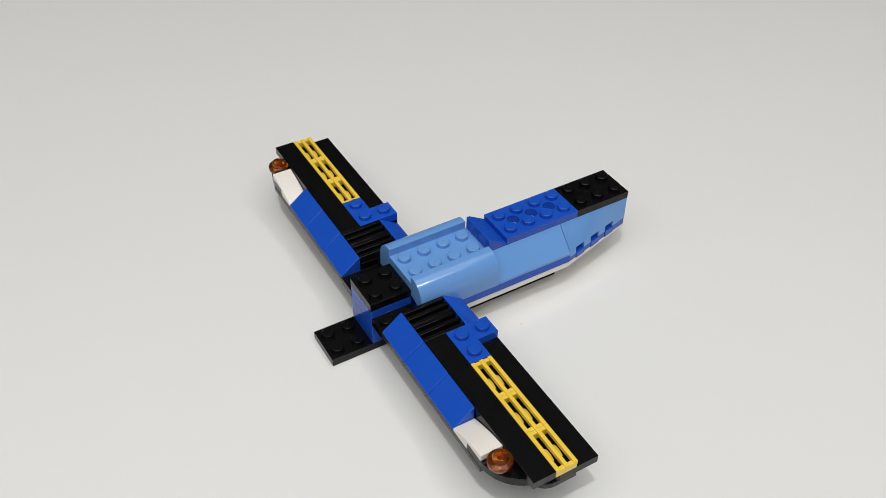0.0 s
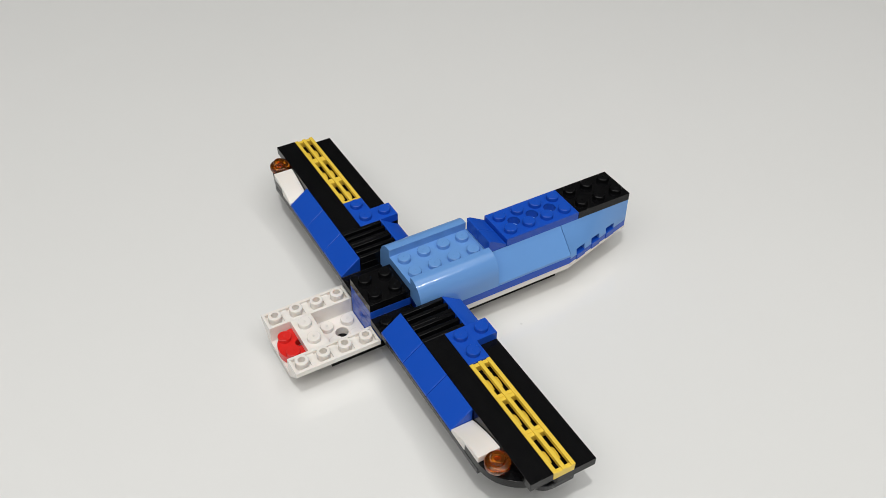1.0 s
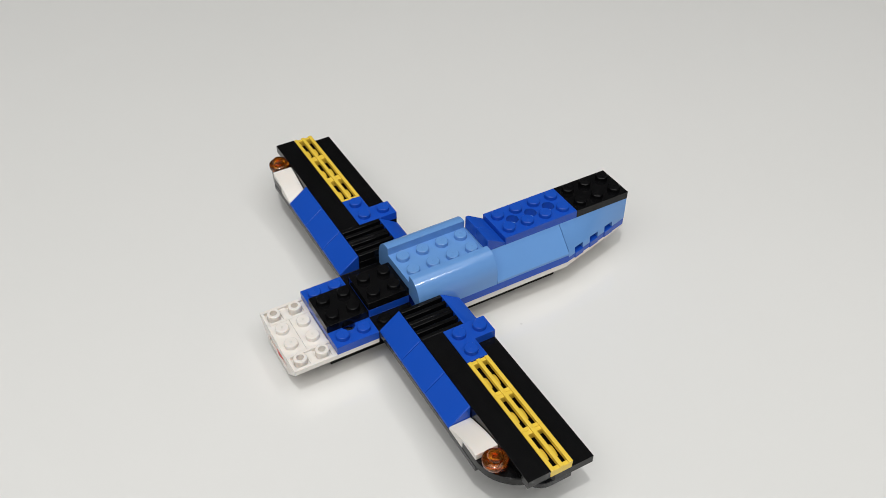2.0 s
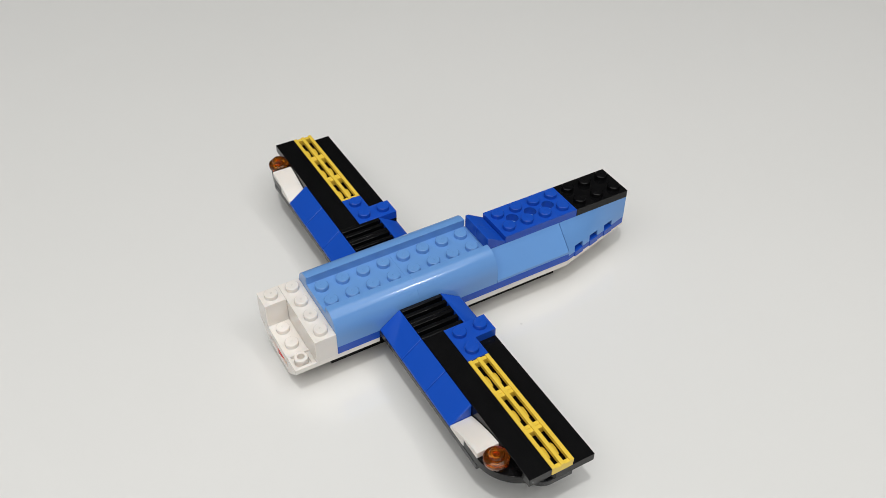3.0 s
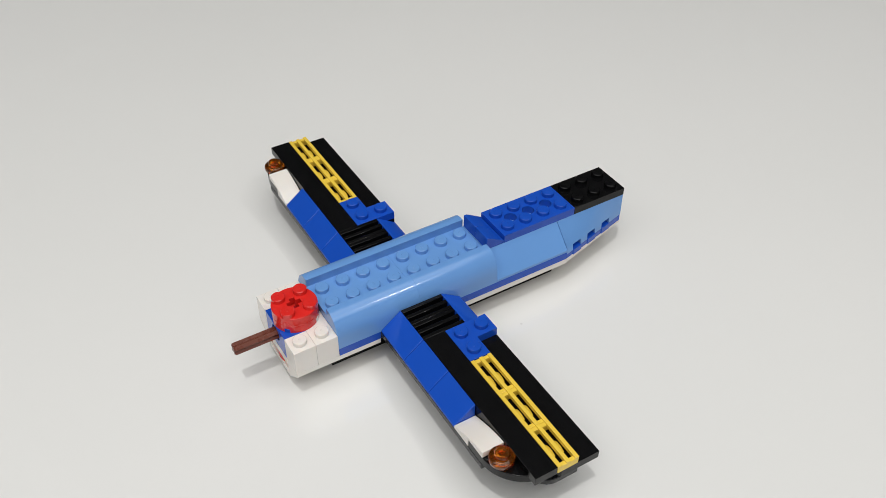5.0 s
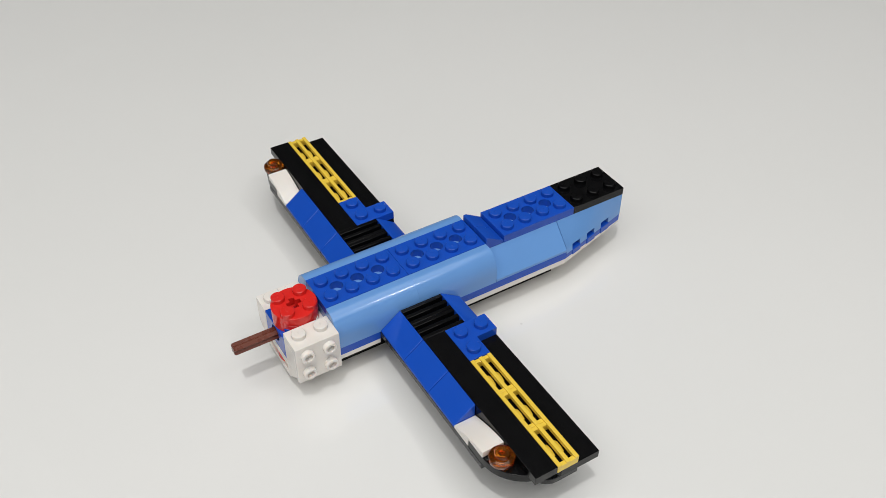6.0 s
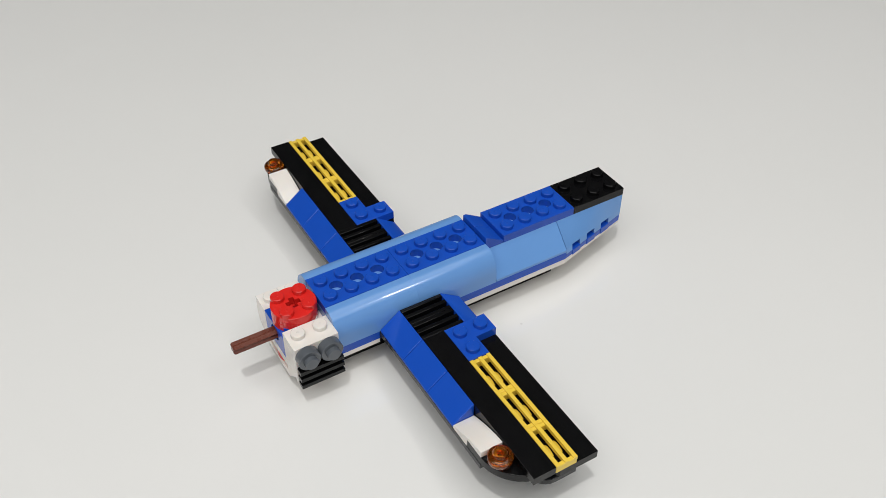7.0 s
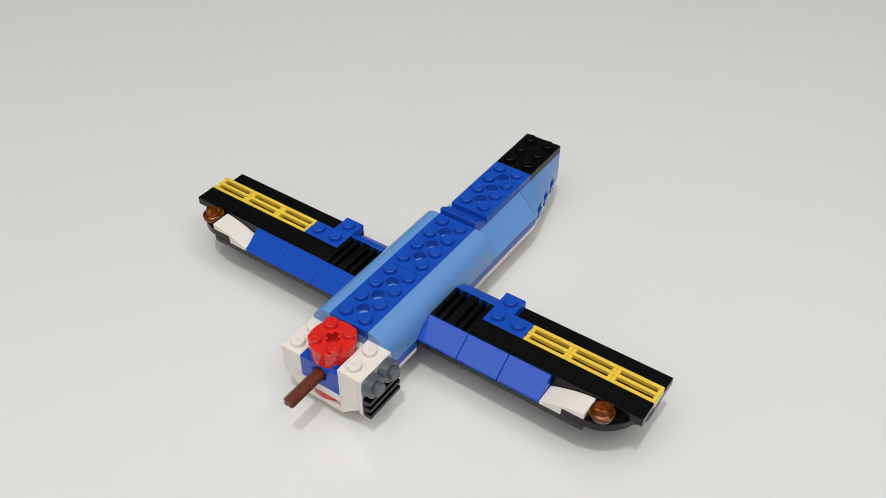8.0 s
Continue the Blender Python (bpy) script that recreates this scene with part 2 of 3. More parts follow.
def grille(name, cx, cy, z0, mat, along="y", label="", parent=None, floor=0.0):
    """A tile of one by two studs: three bars along it, joined at its ends and over a low rib."""
    bm = bmesh.new()

    def bar(u0, u1, v0, v1, a, b):
        if along == "y":
            box(bm, cx + v0, cx + v1, cy + u0, cy + u1, z0 + a, z0 + b, 0)
        else:
            box(bm, cx + u0, cx + u1, cy + v0, cy + v1, z0 + a, z0 + b, 0)
    if floor:
        for v in (-0.4, 0, 0.4):
            bar(-1, 1, v - 0.10, v + 0.10, 0.15, 1)
        bar(-0.98, 0.98, -0.47, 0.47, 0.0, floor)
        return finish(bm, name, mat, parent or plane, label, 0.0002)
    for v in (-0.4, 0, 0.4):
        bar(-0.998, 0.998, v - 0.085, v + 0.085, 0.5, 1)
    for v in (-0.455, 0.455):
        bar(-0.98, 0.98, v - 0.025, v + 0.025, 0, 0.55)
    for e in (-1, 1):
        a, b = sorted((e * 0.82, e * 0.995))
        bar(a, b, -0.47, 0.47, 0, 0.86)
    # low saddle across the middle of each slot
    saddle = [(cy - 0.34, z0), (cy + 0.28, z0), (cy + 0.12, z0 + 0.22), (cy - 0.10, z0 + 0.22)]
    for v in (-0.2, 0.2):
        prism(bm, saddle, "x", cx + v - 0.13, cx + v + 0.13)
    return finish(bm, name, mat, parent or plane, label, 0.00013)


def cheese(name, x0, x1, y0, y1, z0, mat, front=True, low=0.42, high=2.0, label="", parent=None):
    """A low wedge: its sloping face looks to the front or to the back of the plane."""
    bm = bmesh.new()
    g = 0.008
    a, b = x0 + g, x1 - g
    o = [(a, z0), (b, z0), (b, z0 + high), (b - 0.06, z0 + high), (a, z0 + low)]
    if not front:
        o = [(a + b - x, z) for x, z in o]
    prism(bm, o, "y", y0 + g, y1 - g)
    return finish(bm, name, mat, parent or plane, label, 0.00026)


# hull under the body
plate("plate", 0, 6, -1, 1, 0, BLACK, "long black plate under the body")
plate("plate", 6, 12, -1, 1, 0, BLACK, studs=False)


def wedge_slab(bm, front, rear):
    """A plate narrowing to the tail: (low, high) at its front and at its rear end."""
    rings = [[bm.verts.new((x * S, y * S, z * P)) for y, z in ((-w, lo), (w, lo), (w, hi), (-w, hi))]
             for x, w, (lo, hi) in ((12.0, 1.985, front), (15.98, 1.0, rear))]
    for k in range(4):
        bm.faces.new((rings[0][k], rings[0][(k + 1) % 4], rings[1][(k + 1) % 4], rings[1][k]))
    bm.faces.new(rings[0][::-1])
    bm.faces.new(rings[1])


def hull():
    o = [(-1.0, 1), (1.0, 1), (1.0, 3.0), (1.98, 3.25), (1.98, 4), (-1.98, 4), (-1.98, 3.25), (-1.0, 3.0)]
    bm = bmesh.new()
    prism(bm, o, "x", 6, 12)
    finish(bm, "hull_brick", WHITE, plane, "white hull piece with sloping underside")
    bm = bmesh.new()
    wedge_slab(bm, (3.35, 4.0), (3.66, 3.96))
    prism(bm, [(-0.9, 2.4), (0.9, 2.4), (0.98, 3.35), (-0.98, 3.35)], "x", 12, 15.2)
    finish(bm, "hull_brick", WHITE, plane, "white tapering hull piece under the tail")
    bm = bmesh.new()
    box(bm, 6, 12, -2, 2, 4, 5)
    finish(bm, "plate", BLUE, plane)
    bm = bmesh.new()
    wedge_slab(bm, (4.01, 4.7), (3.97, 4.94))
    finish(bm, "tail_plate", BLUE, plane, "blue tapering plate under the tail")


hull()


# inner blocks that carry the front of the body
for y in (-1, 0):
    bm = bmesh.new()
    box(bm, 2, 6, y, y + 1, 1, 4)
    finish(bm, "brick", BLUE, plane)
plate("plate", 2, 4, -1, 1, 4, BLUE, studs=False)
plate("plate", 2, 4, -1, 1, 5, BLUE, studs=False)
plate("plate", 2, 4, -1, 1, 6, BLACK)
for s in (-1, 1):
    plate("plate", 2, 4, min(s, 2 * s), max(s, 2 * s), 4, BLACK)


# rear body: sloping sides, two dark wedges, top plates
def rear_body():
    bm = bmesh.new()
    prism(bm, [(-1.99, 5), (1.99, 5), (1.99, 5.35), (0.99, 8), (-0.99, 8), (-1.99, 5.35)], "x", 8.02, 11.99)
    finish(bm, "slope_brick", SKY, plane, "light blue slope brick of the rear body")
    # the tapering tail with three notches in the lower edge of each side
    bm = bmesh.new()
    cuts = [12.01, 12.42, 12.98, 13.47, 14.03, 14.52, 15.08, 15.98]
    rows = [4.7, 5.5, 8.0]

    def rise(x):
        return (x - 12) * 0.06

    def side(x, z):
        wide = 1.99 - (x - 12) * 0.2475
        t = max(0.0, (z - 5.35) / 2.65)
        return wide + (0.99 - wide) * t
    for s in (-1, 1):
        grid = {(i, j): bm.verts.new((x * S, s * side(x, z) * S, (z + (rise(x) if j < 2 else 0)) * P)) for i, x in enumerate(cuts) for j, z in enumerate(rows)}
        for i in range(len(cuts) - 1):
            for j in range(2):
                q = [grid[i, j], grid[i + 1, j], grid[i + 1, j + 1], grid[i, j + 1]]
                if j == 0 and i in (1, 3, 5):
                    deep = [bm.verts.new((v.co.x, v.co.y - s * 0.0022, v.co.z)) for v in q]
                    for k in range(4):
                        bm.faces.new((q[k], q[(k + 1) % 4], deep[(k + 1) % 4], deep[k]))
                    bm.faces.new(deep).material_index = 1
                else:
                    bm.faces.new(q)
        if s < 0:
            first = grid
    n, top = len(cuts) - 1, 2
    for i in range(n):
        bm.faces.new((first[i, top], first[i + 1, top], grid[i + 1, top], grid[i, top]))
    for i in (0, n):
        for j in range(2):
            bm.faces.new((first[i, j], first[i, j + 1], grid[i, j + 1], grid[i, j]))
    finish(bm, "tail_brick", SKY, plane, "light blue tapering tail brick with notches", 0).data.materials.append(BLUE)
    # under each notch a blue tab stands proud of the plate
    for e in (-1, 1):
        for i in (1, 3, 5):
            a, b = cuts[i] + 0.02, cuts[i + 1] + 0.06
            bm = bmesh.new()
            slab(bm, [(a, e * (side(a, 5) + 0.035)), (b, e * (side(b, 5) + 0.035)), (b, e * (side(b, 5) - 0.25)), (a, e * (side(a, 5) - 0.25))],
                 3.93 + rise(a) * 0.3, 4.74 + rise(a))
            finish(bm, "tab", BLUE, plane, "", 0.0002)
    for y in (-1, 0):
        bm = bmesh.new()
        prism(bm, [(8.03, 8.01), (8.99, 8.01), (8.99, 8.42), (8.20, 9.62), (8.04, 9.65)], "y", y + 0.008, y + 0.992)
        finish(bm, "wedge_brick", BLUE, plane, "blue wedge between the body and the tail", 0.0002)
    holed_plate("holed_plate", 9, -1, 4, 2, 8, BLUE, "blue plate with round holes between the studs")
    plate("plate", 13, 16, -1, 1, 8, BLACK)


rear_body()


def curved_brick(x0, label):
    """Four studs long: a trough with eight studs between two sides rounded to the outside."""
    out = [(1.99, 5.0), (1.99, 6.3)]
    for k in range(1, 18):
        a = math.pi / 2 * k / 18
        out.append((1.19 + 0.80 * math.cos(a), 6.3 + 2.68 * math.sin(a)))
    out += [(1.19, 8.98), (1.0, 8.98), (1.0, 8.0)]
    inn = [(-1.55, 5.0), (-1.5, 5.8), (-1.1, 6.1), (1.1, 6.1), (1.5, 5.8), (1.55, 5.0)]
    o = out + [(-y, z) for y, z in reversed(out)] + inn
    bm = bmesh.new()
    prism(bm, o, "x", x0 + 0.0003, x0 + 3.9997)
    for i in range(4):
        for y in (-0.5, 0.5):
            stud(bm, x0 + i + 0.5, y, 8)
    return finish(bm, "curved_brick", SKY, plane, label, 0.00006)


curved_brick(4, "light blue curved brick of the middle body")


# ---- wings ----
def wing(s):
    """s = -1 or 1: the side of the plane on which it lies."""
    def span(a, b):
        return tuple(sorted((s * a, s * b)))

    # lower plate, and above it the outer plate with a rounded corner
    bm = bmesh.new()
    box(bm, 2.0, 5.6, *span(2, 10), 4.3, 5)
    base = finish(bm, "wing", DARK, plane, "dark grey wing with a rounded tip")
    arc = [(4.0 - 1.98 * math.cos(a), s * (9.9 + 1.86 * math.sin(a))) for a in (math.pi / 2 * k / 12 for k in range(13))]
    bm = bmesh.new()
    slab(bm, [(3.01, s * 4.01), (3.01, s * 9.02), (2.02, s * 9.02)] + arc + [(4.25, s * 11.97), (5.99, s * 11.98), (5.99, s * 4.01)], 5.02, 6)
    finish(bm, "wing_plate", BLACK, base, "smooth black wing plate with a rounded corner")
    # short plate under the tip, its outer corner rounded
    corner = [(4.1 - 0.75 * math.cos(a), s * (11.2 + 0.74 * math.sin(a))) for a in (math.pi / 2 * k / 6 for k in range(7))]
    bm = bmesh.new()
    slab(bm, [(3.35, s * 10.6)] + corner + [(5.05, s * 11.94), (5.05, s * 10.6)], 4.3, 5.0)
    finish(bm, "tip_plate", DARK, base)
    bm = bmesh.new()
    for x, y in ((2.75, 10.6), (5.5, 11.2)):
        tube(bm, (x * S, s * y * S, 4.55 * P), 0.0024, 0.0017, sides=14)
    finish(bm, "tip_sockets", DARK, base)
    # black upper layers
    bm = bmesh.new()
    box(bm, 3, 5, *span(2, 4), 5.0, 6.0)
    finish(bm, "wing_plate", BLACK, base)
    for a, b in ((4, 12),):
        bm = bmesh.new()
        box(bm, 3, 4, *span(a, b), 6.0, 7.0, 0.003)
        finish(bm, "tile", BLACK, base, "smooth black tile", 0.0001)
    for k in range(2):
        grille("grille_tile", 4, s * (2.5 + k), 6, BLACK, "x", "black slotted grille tile", base, 0.25)
    # blue wedges along the front edge and behind the grilles
    for k in range(3):
        cheese("wedge_brick", 2, 3, *span(2 + 2 * k, 4 + 2 * k), 5, BLUE, True, 0.25, 2.0, "blue wedge along the front of the wing", base)
    cheese("wedge_brick", 5, 6, *span(2, 4), 5, BLUE, False, 0.42, 2.0, "blue wedge at the back of the wing", base)
    # blue corner plate and three yellow grilles
    bm = bmesh.new()
    o = [(4.01, s * 4.01), (5.99, s * 4.01), (5.99, s * 4.99), (4.99, s * 4.99), (4.99, s * 5.99), (4.01, s * 5.99)]
    slab(bm, o, 6, 7)
    for x, y in ((4.5, 4.5), (5.5, 4.5), (4.5, 5.5)):
        stud(bm, x, s * y, 7)
    finish(bm, "corner_plate", BLUE, base, "blue corner plate with three studs")
    for k in range(3):
        grille("grille_tile", 4.5, s * (7 + 2 * k), 6, YELLOW, "y", "yellow slotted grille tile", base)
    # white rounded end of the front edge, rising to the outside over the tip plate
    rise = [(s * (8.01 + 1.98 * t), 5.42 + 1.38 * (1 - (1 - t) ** 1.6)) for t in (k / 10 for k in range(11))]
    o = [(s * 8.01, 5.02)] + rise + [(s * 9.99, 6.02), (s * 9.02, 6.02), (s * 9.0, 5.02)]
    bm = bmesh.new()
    prism(bm, o, "x", 2.01, 2.98)
    finish(bm, "curved_wedge", WHITE, base, "white rounded wedge at the wing tip", 0.0001)
    # clear orange lamp
    bm = bmesh.new()
    c = (2.54 * S, s * 10.5 * S, 6.0 * P + 0.0001)
    lathe(bm, c, [(0.0029, 0.0), (0.0029, 0.0009), (0.0037, 0.0010), (0.0040, 0.0013), (0.0040, 0.0028), (0.0037, 0.0032), (0.0025, 0.0033), (0.0024, 0.0045),
                  (0.0021, 0.0049), (0.0, 0.0050), (0.0, 0.0036), (0.0011, 0.0034), (0.0015, 0.0024), (0.0023, 0.0020), (0.0024, 0.0)])
    finish(bm, "lamp_lens", ORANGE, base, "clear orange round lamp", 0, smooth=50)


for s in (-1, 1):
    wing(s)


# ---- pieces that are added while the clip runs ----
def nose_tray():
    bm = bmesh.new()

    def section(x, low, e):
        o = [(1.0, low), (1.05, low), (1.99, 3.4), (1.99, 4), (1.86, 4), (1.86, 3.58), (1.13, 3.58), (1.13, 4), (1.0, 4)]
        return [bm.verts.new((x * S, e * y * S, z * P)) for y, z in o]
    for e in (-1, 1):
        # rail with sloping outside and a trough on top
        loft = [section(-1.98, 1.4, e), section(-1.45, 1.0, e), section(1.98, 1.0, e)]
        for p, q in zip(loft, loft[1:]):
            for i in range(9):
                bm.faces.new((p[i], p[(i + 1) % 9], q[(i + 1) % 9], q[i]))
        bm.faces.new(loft[0])
        bm.faces.new(loft[-1][::-1])
    for e in (-1, 1):
        for a, b in ((-1.975, -1.86), (1.86, 1.975)):
            box(bm, a, b, *sorted((e * 1.03, e * 1.96)), 3.45, 3.97, 0)
        for x in (-1, 0, 1):
            box(bm, x - 0.15, x + 0.15, *sorted((e * 1.1, e * 1.9)), 3.5, 3.76, 0)
        for i in range(4):
            tube(bm, ((-1.5 + i) * S, e * 1.5 * S, 3.5 * P), 0.0024, 0.5 * P + 0.0016, "z", 0.0013)
    # floor with two holes and eight studs, its front edge sloping under
    for x in (-1, 1):
        holed_cell(bm, x, 0, 1, 2, 0.0024)
        for y0, y1 in ((-1, -0.5), (0.5, 1)):
            box(bm, x - 0.5, x + 0.5, y0, y1, 1, 2, 0)
    for a, b in ((-0.5, 0.5), (1.5, 1.98)):
        box(bm, a, b, -1, 1, 1, 2, 0)
    prism(bm, [(-1.98, 1.4), (-1.5, 1), (-1.5, 2), (-1.98, 2)], "y", -1, 1)
    for i in range(4):
        for y in (-0.5, 0.5):
            stud(bm, -1.5 + i, y, 2)
    return finish(bm, "nose_tray", WHITE, plane, "white inverted nose piece with hollow studs", 0)


def round_plate(x, y, z, label, cross):
    bm = bmesh.new()
    r, h, w, t = 0.0079, P, 0.0025, 0.00095
    c = Vector((x * S, y * S, z * P))
    # body as rings; the middle hole is a plus or a circle
    corner = math.atan2(t, w)
    angles = sorted([2 * math.pi * k / 40 for k in range(40)] + [q * math.pi / 2 + d for q in range(4) for d in (corner, math.pi / 2 - corner)])
    outline = []
    for a in angles:
        u, v = abs(math.cos(a)) + 1e-9, abs(math.sin(a)) + 1e-9
        d = max(min(w / u, t / v), min(t / u, w / v)) if cross else 0.0016
        outline.append((math.cos(a), math.sin(a), d))
    n = len(outline)
    lo_o = [bm.verts.new(c + Vector((r * u, r * v, 0))) for u, v, d in outline]
    mid_o = [bm.verts.new(c + Vector((r * u, r * v, h - 0.0002))) for u, v, d in outline]
    hi_o = [bm.verts.new(c + Vector(((r - 0.0002) * u, (r - 0.0002) * v, h))) for u, v, d in outline]
    hi_i = [bm.verts.new(c + Vector((d * u, d * v, h))) for u, v, d in outline]
    lo_i = [bm.verts.new(c + Vector((d * u, d * v, 0.0003))) for u, v, d in outline]
    for a, b in ((lo_o, mid_o), (mid_o, hi_o), (hi_o, hi_i), (hi_i, lo_i), (lo_i, lo_o)):
        for k in range(n):
            j = (k + 1) % n
            bm.faces.new((a[k], a[j], b[j], b[k]))
    for i in (-0.5, 0.5):
        for j in (-0.5, 0.5):
            stud(bm, x + i, y + j, z + 1)
    return finish(bm, "round_plate", RED, plane, label, 0)


def technic_brick():
    bm = bmesh.new()
    z0 = 4
    # block with a round hole along x: cells in the y-z plane
    x0, x1, n = -1.99, -1.01, 20
    hole = Vector((0, 0, z0 * P + 0.0058))
    r = 0.0024

    def ring(x, rad):
        return [bm.verts.new((x * S, rad * math.cos(a), hole.z + rad * math.sin(a))) for a in (2 * math.pi * k / n for k in range(n))]

    def rect(x):
        out = []
        hy, lo, hi = 0.99 * S, z0 * P - hole.z, (z0 + 3) * P - hole.z
        for k in range(n):
            u, v = math.cos(2 * math.pi * k / n), math.sin(2 * math.pi * k / n)
            f = min(hy / abs(u) if abs(u) > 1e-6 else 9, (hi / v if v > 1e-6 else 9), (lo / v if v < -1e-6 else 9))
            out.append([u * f, v * f])
        for cy, cz in ((hy, hi), (-hy, hi), (-hy, lo), (hy, lo)):
            near = min(range(n), key=lambda i: (out[i][0] - cy) ** 2 + (out[i][1] - cz) ** 2)
            out[near] = [cy, cz]
        return [bm.verts.new((x * S, y, hole.z + z)) for y, z in out]
    a_r, b_r, a_l, b_l, a_d, b_d = rect(x0), rect(x1), ring(x0, r + 0.0006), ring(x1, r + 0.0006), ring(x0 + 0.1, r), ring(x1 - 0.1, r)
    a_s, b_s = ring(x0 + 0.1, r + 0.0006), ring(x1 - 0.1, r + 0.0006)
    for p, q in ((a_r, a_l), (a_l, a_s), (a_s, a_d), (a_d, b_d), (b_d, b_s), (b_s, b_l), (b_l, b_r), (b_r, a_r)):
        for k in range(n):
            j = (k + 1) % n
            bm.faces.new((p[k], p[j], q[j], q[k]))
    for y in (-0.5, 0.5):
        stud(bm, -1.5, y, z0 + 3, True)
    return finish(bm, "axle_hole_brick", BLUE, plane, "blue brick with a round axle hole", 0.0001)


def axle():
    bm = bmesh.new()
    w, t, zc = 0.00215, 0.00085, 4 * P + 0.0058
    o = [(w, -t), (w, t), (t, t), (t, w), (-t, w), (-t, t), (-w, t), (-w, -t), (-t, -t), (-t, -w), (t, -w), (t, -t)]
    ang = radians(45)
    o = [(y * math.cos(ang) - z * math.sin(ang), y * math.sin(ang) + z * math.cos(ang)) for y, z in o]
    rings = []
    for x, k in ((-3.92, 0.8), (-3.86, 1), (-1.02, 1), (-0.98, 0.8)):
        rings.append([bm.verts.new((x * S, y * k, zc + z * k)) for y, z in o])
    for a, b in zip(rings, rings[1:]):
        for i in range(12):
            bm.faces.new((a[i], a[(i + 1) % 12], b[(i + 1) % 12], b[i]))
    bm.faces.new(rings[0][::-1])
    bm.faces.new(rings[-1])
    return finish(bm, "axle", BROWN, plane, "reddish brown cross-shaped axle", 0.0002)


def bracket():
    bm = bmesh.new()
    prism(bm, [(-2.2, 3.02), (-2.2, 8), (-1.005, 8), (-1.005, 7.01), (-2.003, 7.01), (-2.003, 3.02)], "x", -1.995, -0.005)
    for x in (-1.5, -0.5):
        stud(bm, x, -1.5, 8)
    for x in (-1.5, -0.5):
        for z in (0.0216, 0.0136):
            tube(bm, (x * S, -2.19 * S, z), 0.0024, 0.0018, "-y", 0.0014)
    return finish(bm, "bracket", WHITE, plane, "white bracket with four hollow studs on its side")


def side_round(x):
    bm = bmesh.new()
    tube(bm, (x * S, -2.205 * S, 0.0216), 0.0040, 0.0033, "-y", sides=28)
    tube(bm, (x * S, -2.205 * S - 0.0032, 0.0216), 0.0024, 0.0018, "-y")
    return finish(bm, "round_plate", GREY, plane, "dark grey round plate of one stud", 0)


def side_grille():
    bm = bmesh.new()
    zc = 0.0136 / P
    y0, y1 = -2.205 - 0.4, -2.205
    h = 8 / 3.2
    for k in (-1, 0, 1):
        box(bm, -1.99, -0.01, y0, y1 - 0.06, zc + h * (k * 0.395 - 0.10), zc + h * (k * 0.395 + 0.10), 0)
    for a, b in ((-1.95, -1.8), (-0.2, -0.05)):
        box(bm, a, b, y0 + 0.17, y1, zc - h * 0.47, zc + h * 0.47, 0)
    box(bm, -1.9, -0.1, y1 - 0.22, y1 - 0.02, zc - h * 0.45, zc + h * 0.45, 0)
    return finish(bm, "grille_tile", BLACK, plane, "black slotted grille tile", 0.0001)


tray = nose_tray()
red_low = round_plate(-1, 0, 2, "flat red round plate with four studs", False)
cap_a = plate("plate", -1, 0, -1, 1, 3, WHITE, "small white plate with two studs")
cap_b = plate("plate", -2, -1, -1, 1, 3, WHITE, "small white plate with two studs")
cross_plate = holed_plate("holed_plate", 0, -2, 2, 4, 4, BLUE, "blue plate with round holes between the studs")
inner_plate = plate("plate", 0, 2, -1, 1, 5, BLACK, "small black plate with four studs")
front_shell = curved_brick(0, "light blue curved brick of the front body")
row_brick = plate("brick", -1, 0, -2, 2, 4, WHITE, "long white brick with four studs", high=3)
corner_far = plate("brick", -2, -1, 1, 2, 4, WHITE, "small white brick with one stud", high=3)
corner_near = plate("brick", -2, -1, -2, -1, 4, WHITE, "small white brick with one stud", high=3)
pin_brick = technic_brick()
rod = axle()
red_mid = round_plate(-1, 0, 7, "flat red round plate with four studs", False)
red_top = round_plate(-1, 0, 8, "flat red round plate with a cross-shaped hole", True)
roof_front = holed_plate("holed_plate", 0, -1, 4, 2, 8, BLUE, "blue plate with round holes between the studs")
roof_rear = holed_plate("holed_plate", 4, -1, 4, 2, 8, BLUE, "blue plate with round holes between the studs")
side_bracket = bracket()
knob_rear = side_round(-0.5)
knob_front = side_round(-1.5)
vent = side_grille()

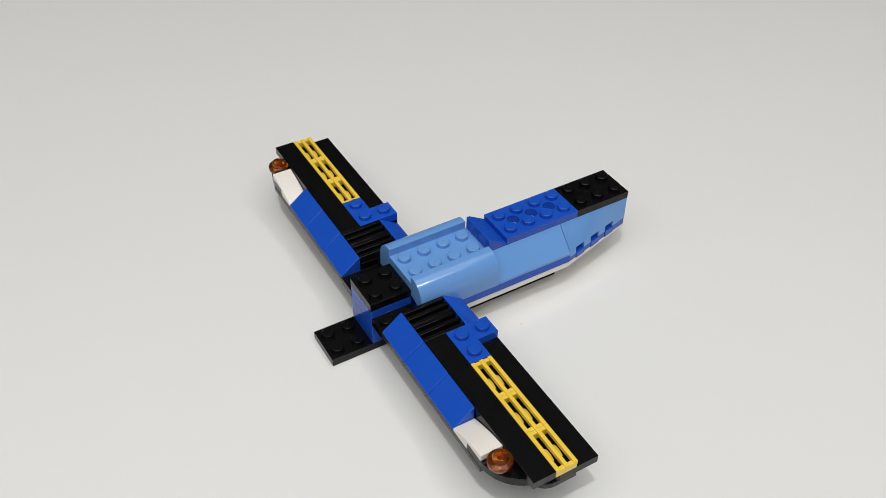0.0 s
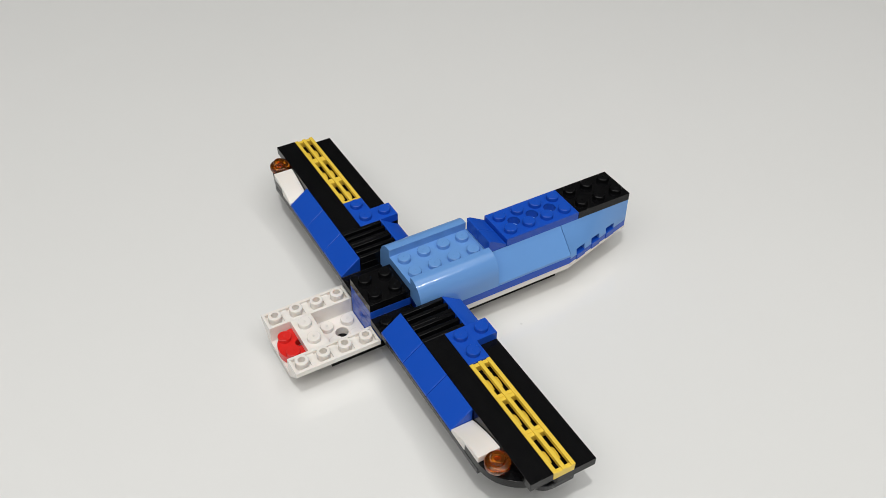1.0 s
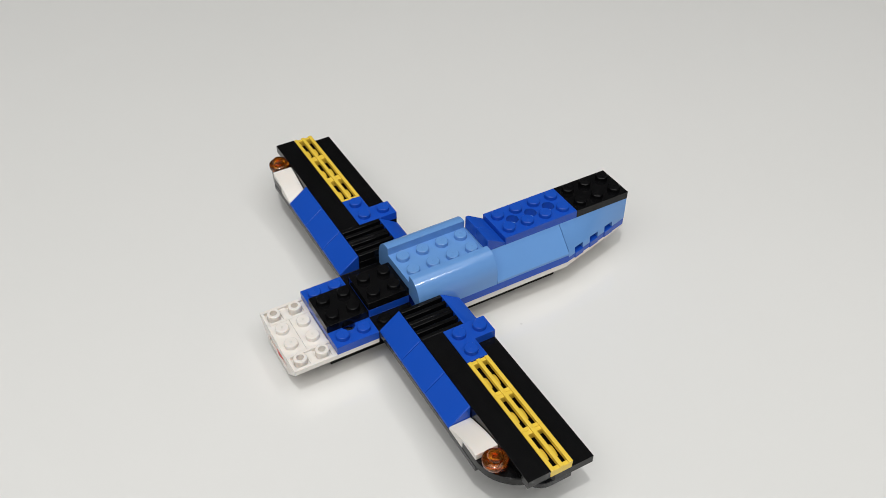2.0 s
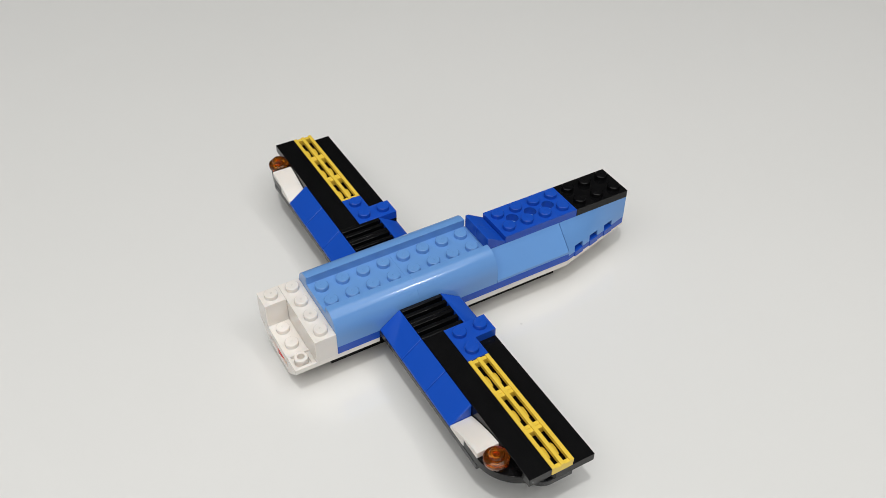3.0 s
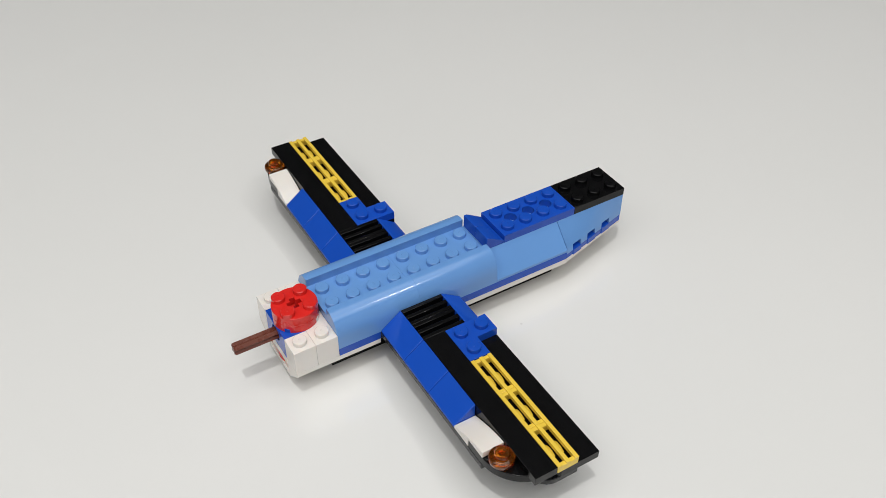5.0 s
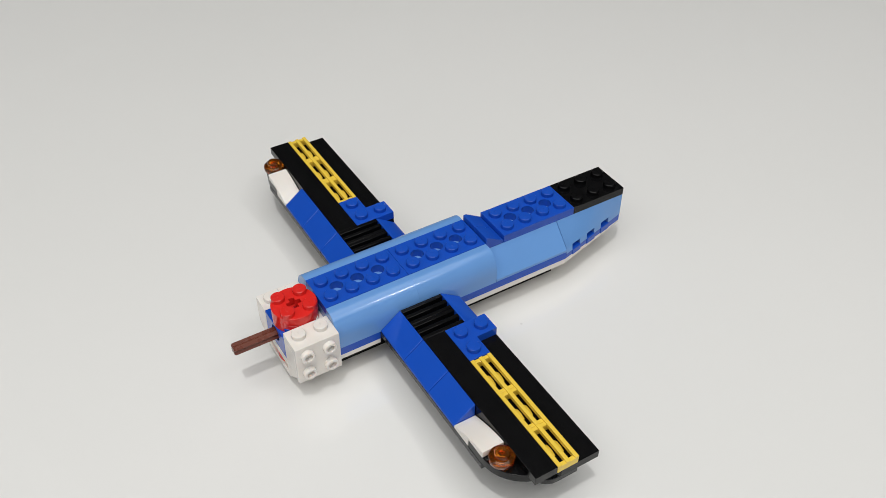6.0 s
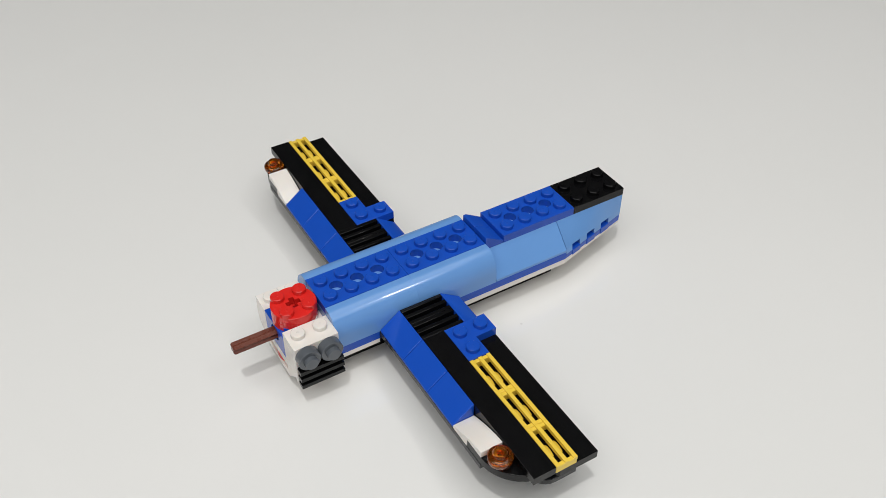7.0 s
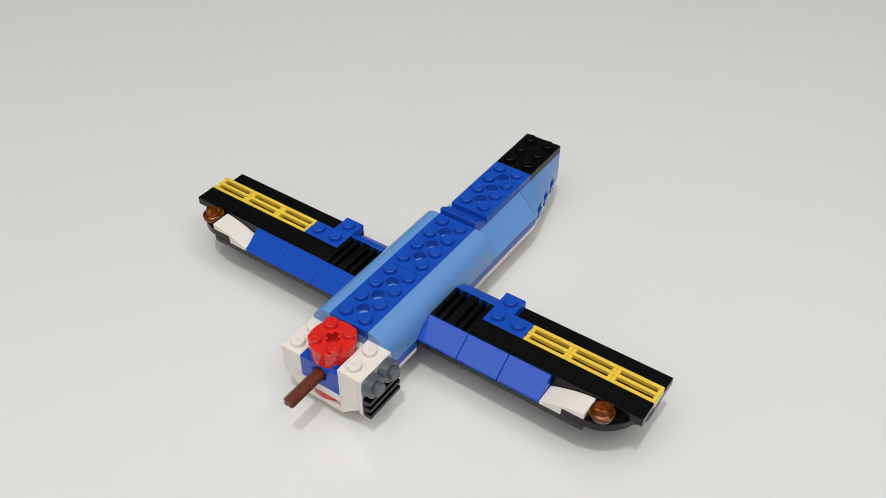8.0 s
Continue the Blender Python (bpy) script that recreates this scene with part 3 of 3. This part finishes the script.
# the plane is set down anew for every picture of the stop-motion
SET_DOWN = [
    (0.185, 0.35, -1.33, -0.77), (0.505, 0.37, -1.25, -0.93), (0.825, 0.23, -1.45, -1.10), (1.145, 0.09, -1.66, -1.29),
    (1.465, 0.05, -1.20, -1.37), (1.785, 0.01, -0.71, -1.44), (2.105, 0.12, -0.55, -1.37), (2.425, 0.25, -0.40, -1.30),
    (2.745, 0.36, -0.25, -1.22), (3.065, 0.46, -0.12, -1.15), (3.385, 0.48, -0.12, -0.90), (3.705, 0.50, -0.12, -0.68),
    (4.025, 0.37, -0.35, -0.27), (4.345, 0.32, -0.34, -0.13), (4.665, 0.27, -0.33, 0.01), (4.985, 0.23, -0.30, 0.05),
    (5.305, 0.18, -0.25, 0.09), (5.625, 0.14, -0.20, 0.13), (5.945, 0.10, -0.17, 0.17), (6.265, 0.06, -0.14, 0.21),
    (6.585, 0.03, -0.03, 0.68), (6.905, 0.02, -0.02, 0.34), (7.225, 0.0, 0.0, 0.0), (7.545, 0.25, -0.26, 4.97),
    (7.865, 0.20, -1.00, 14.49), (8.0, 0.15, -1.60, 24.25)]


def steps(changes, last):
    """Rows that hold each pose until its time and then step to the next one."""
    rows, start = [], 0.0
    for until, m in changes:
        stop = math.floor(until * FPS) / FPS
        rows += [(start, m), (stop, m)]
        start = stop + 1 / FPS
    return rows + [(start, last), (8.0, last)]


def motions():
    def stand(dx, dy, turn):
        return pose(0.04 + dx / 1000, dy / 1000, 0, 0, 0, turn) @ pose(-0.04, 0, 0)
    held = [(t, stand(*p)) for t, *p in SET_DOWN]
    walk(plane, steps(held[:-1], held[-1][1]))
    # each loose piece lies on the table in front of the camera's stand until it is put on
    loose = [(0.185, tray), (0.505, red_low), (0.825, cap_a), (1.145, cap_b), (1.465, cross_plate), (1.785, inner_plate), (2.105, front_shell),
             (2.425, row_brick), (2.745, corner_far), (3.065, corner_near), (4.665, red_mid), (4.985, red_top),
             (5.305, roof_front), (5.625, roof_rear), (5.945, side_bracket), (6.265, knob_rear), (6.585, knob_front), (6.905, vent)]
    for k, (t, ob) in enumerate(loose):
        home = Matrix.Translation(ob.location)
        away = pose(-0.30 + 0.045 * (k % 9), -0.30 - 0.05 * (k // 9), 0.0)
        walk(ob, steps([(t, away)], home))
    seat, rod_seat = Matrix.Translation(pin_brick.location), Matrix.Translation(rod.location)
    # the brick is tipped into its slot, the axle pushed through, both pressed down
    tipped = [pose(-0.0125, -0.0013, 0.0180, -30, -2, 0), pose(-0.0128, -0.0041, 0.0182, -45, -14, 0), pose(-0.0121, -0.0039, 0.0186, -44, -6, -2)]
    walk(pin_brick, steps([(3.385, pose(-0.10, -0.40, 0)), (3.705, tipped[0]), (4.025, tipped[1]), (4.345, tipped[2])], seat))
    walk(rod, steps([(3.705, pose(-0.05, -0.40, 0)), (4.025, tipped[1] @ pose(0.0015, 0, 0.0037)), (4.345, tipped[2] @ pose(-0.0074, 0, 0.0037))], rod_seat))


motions()
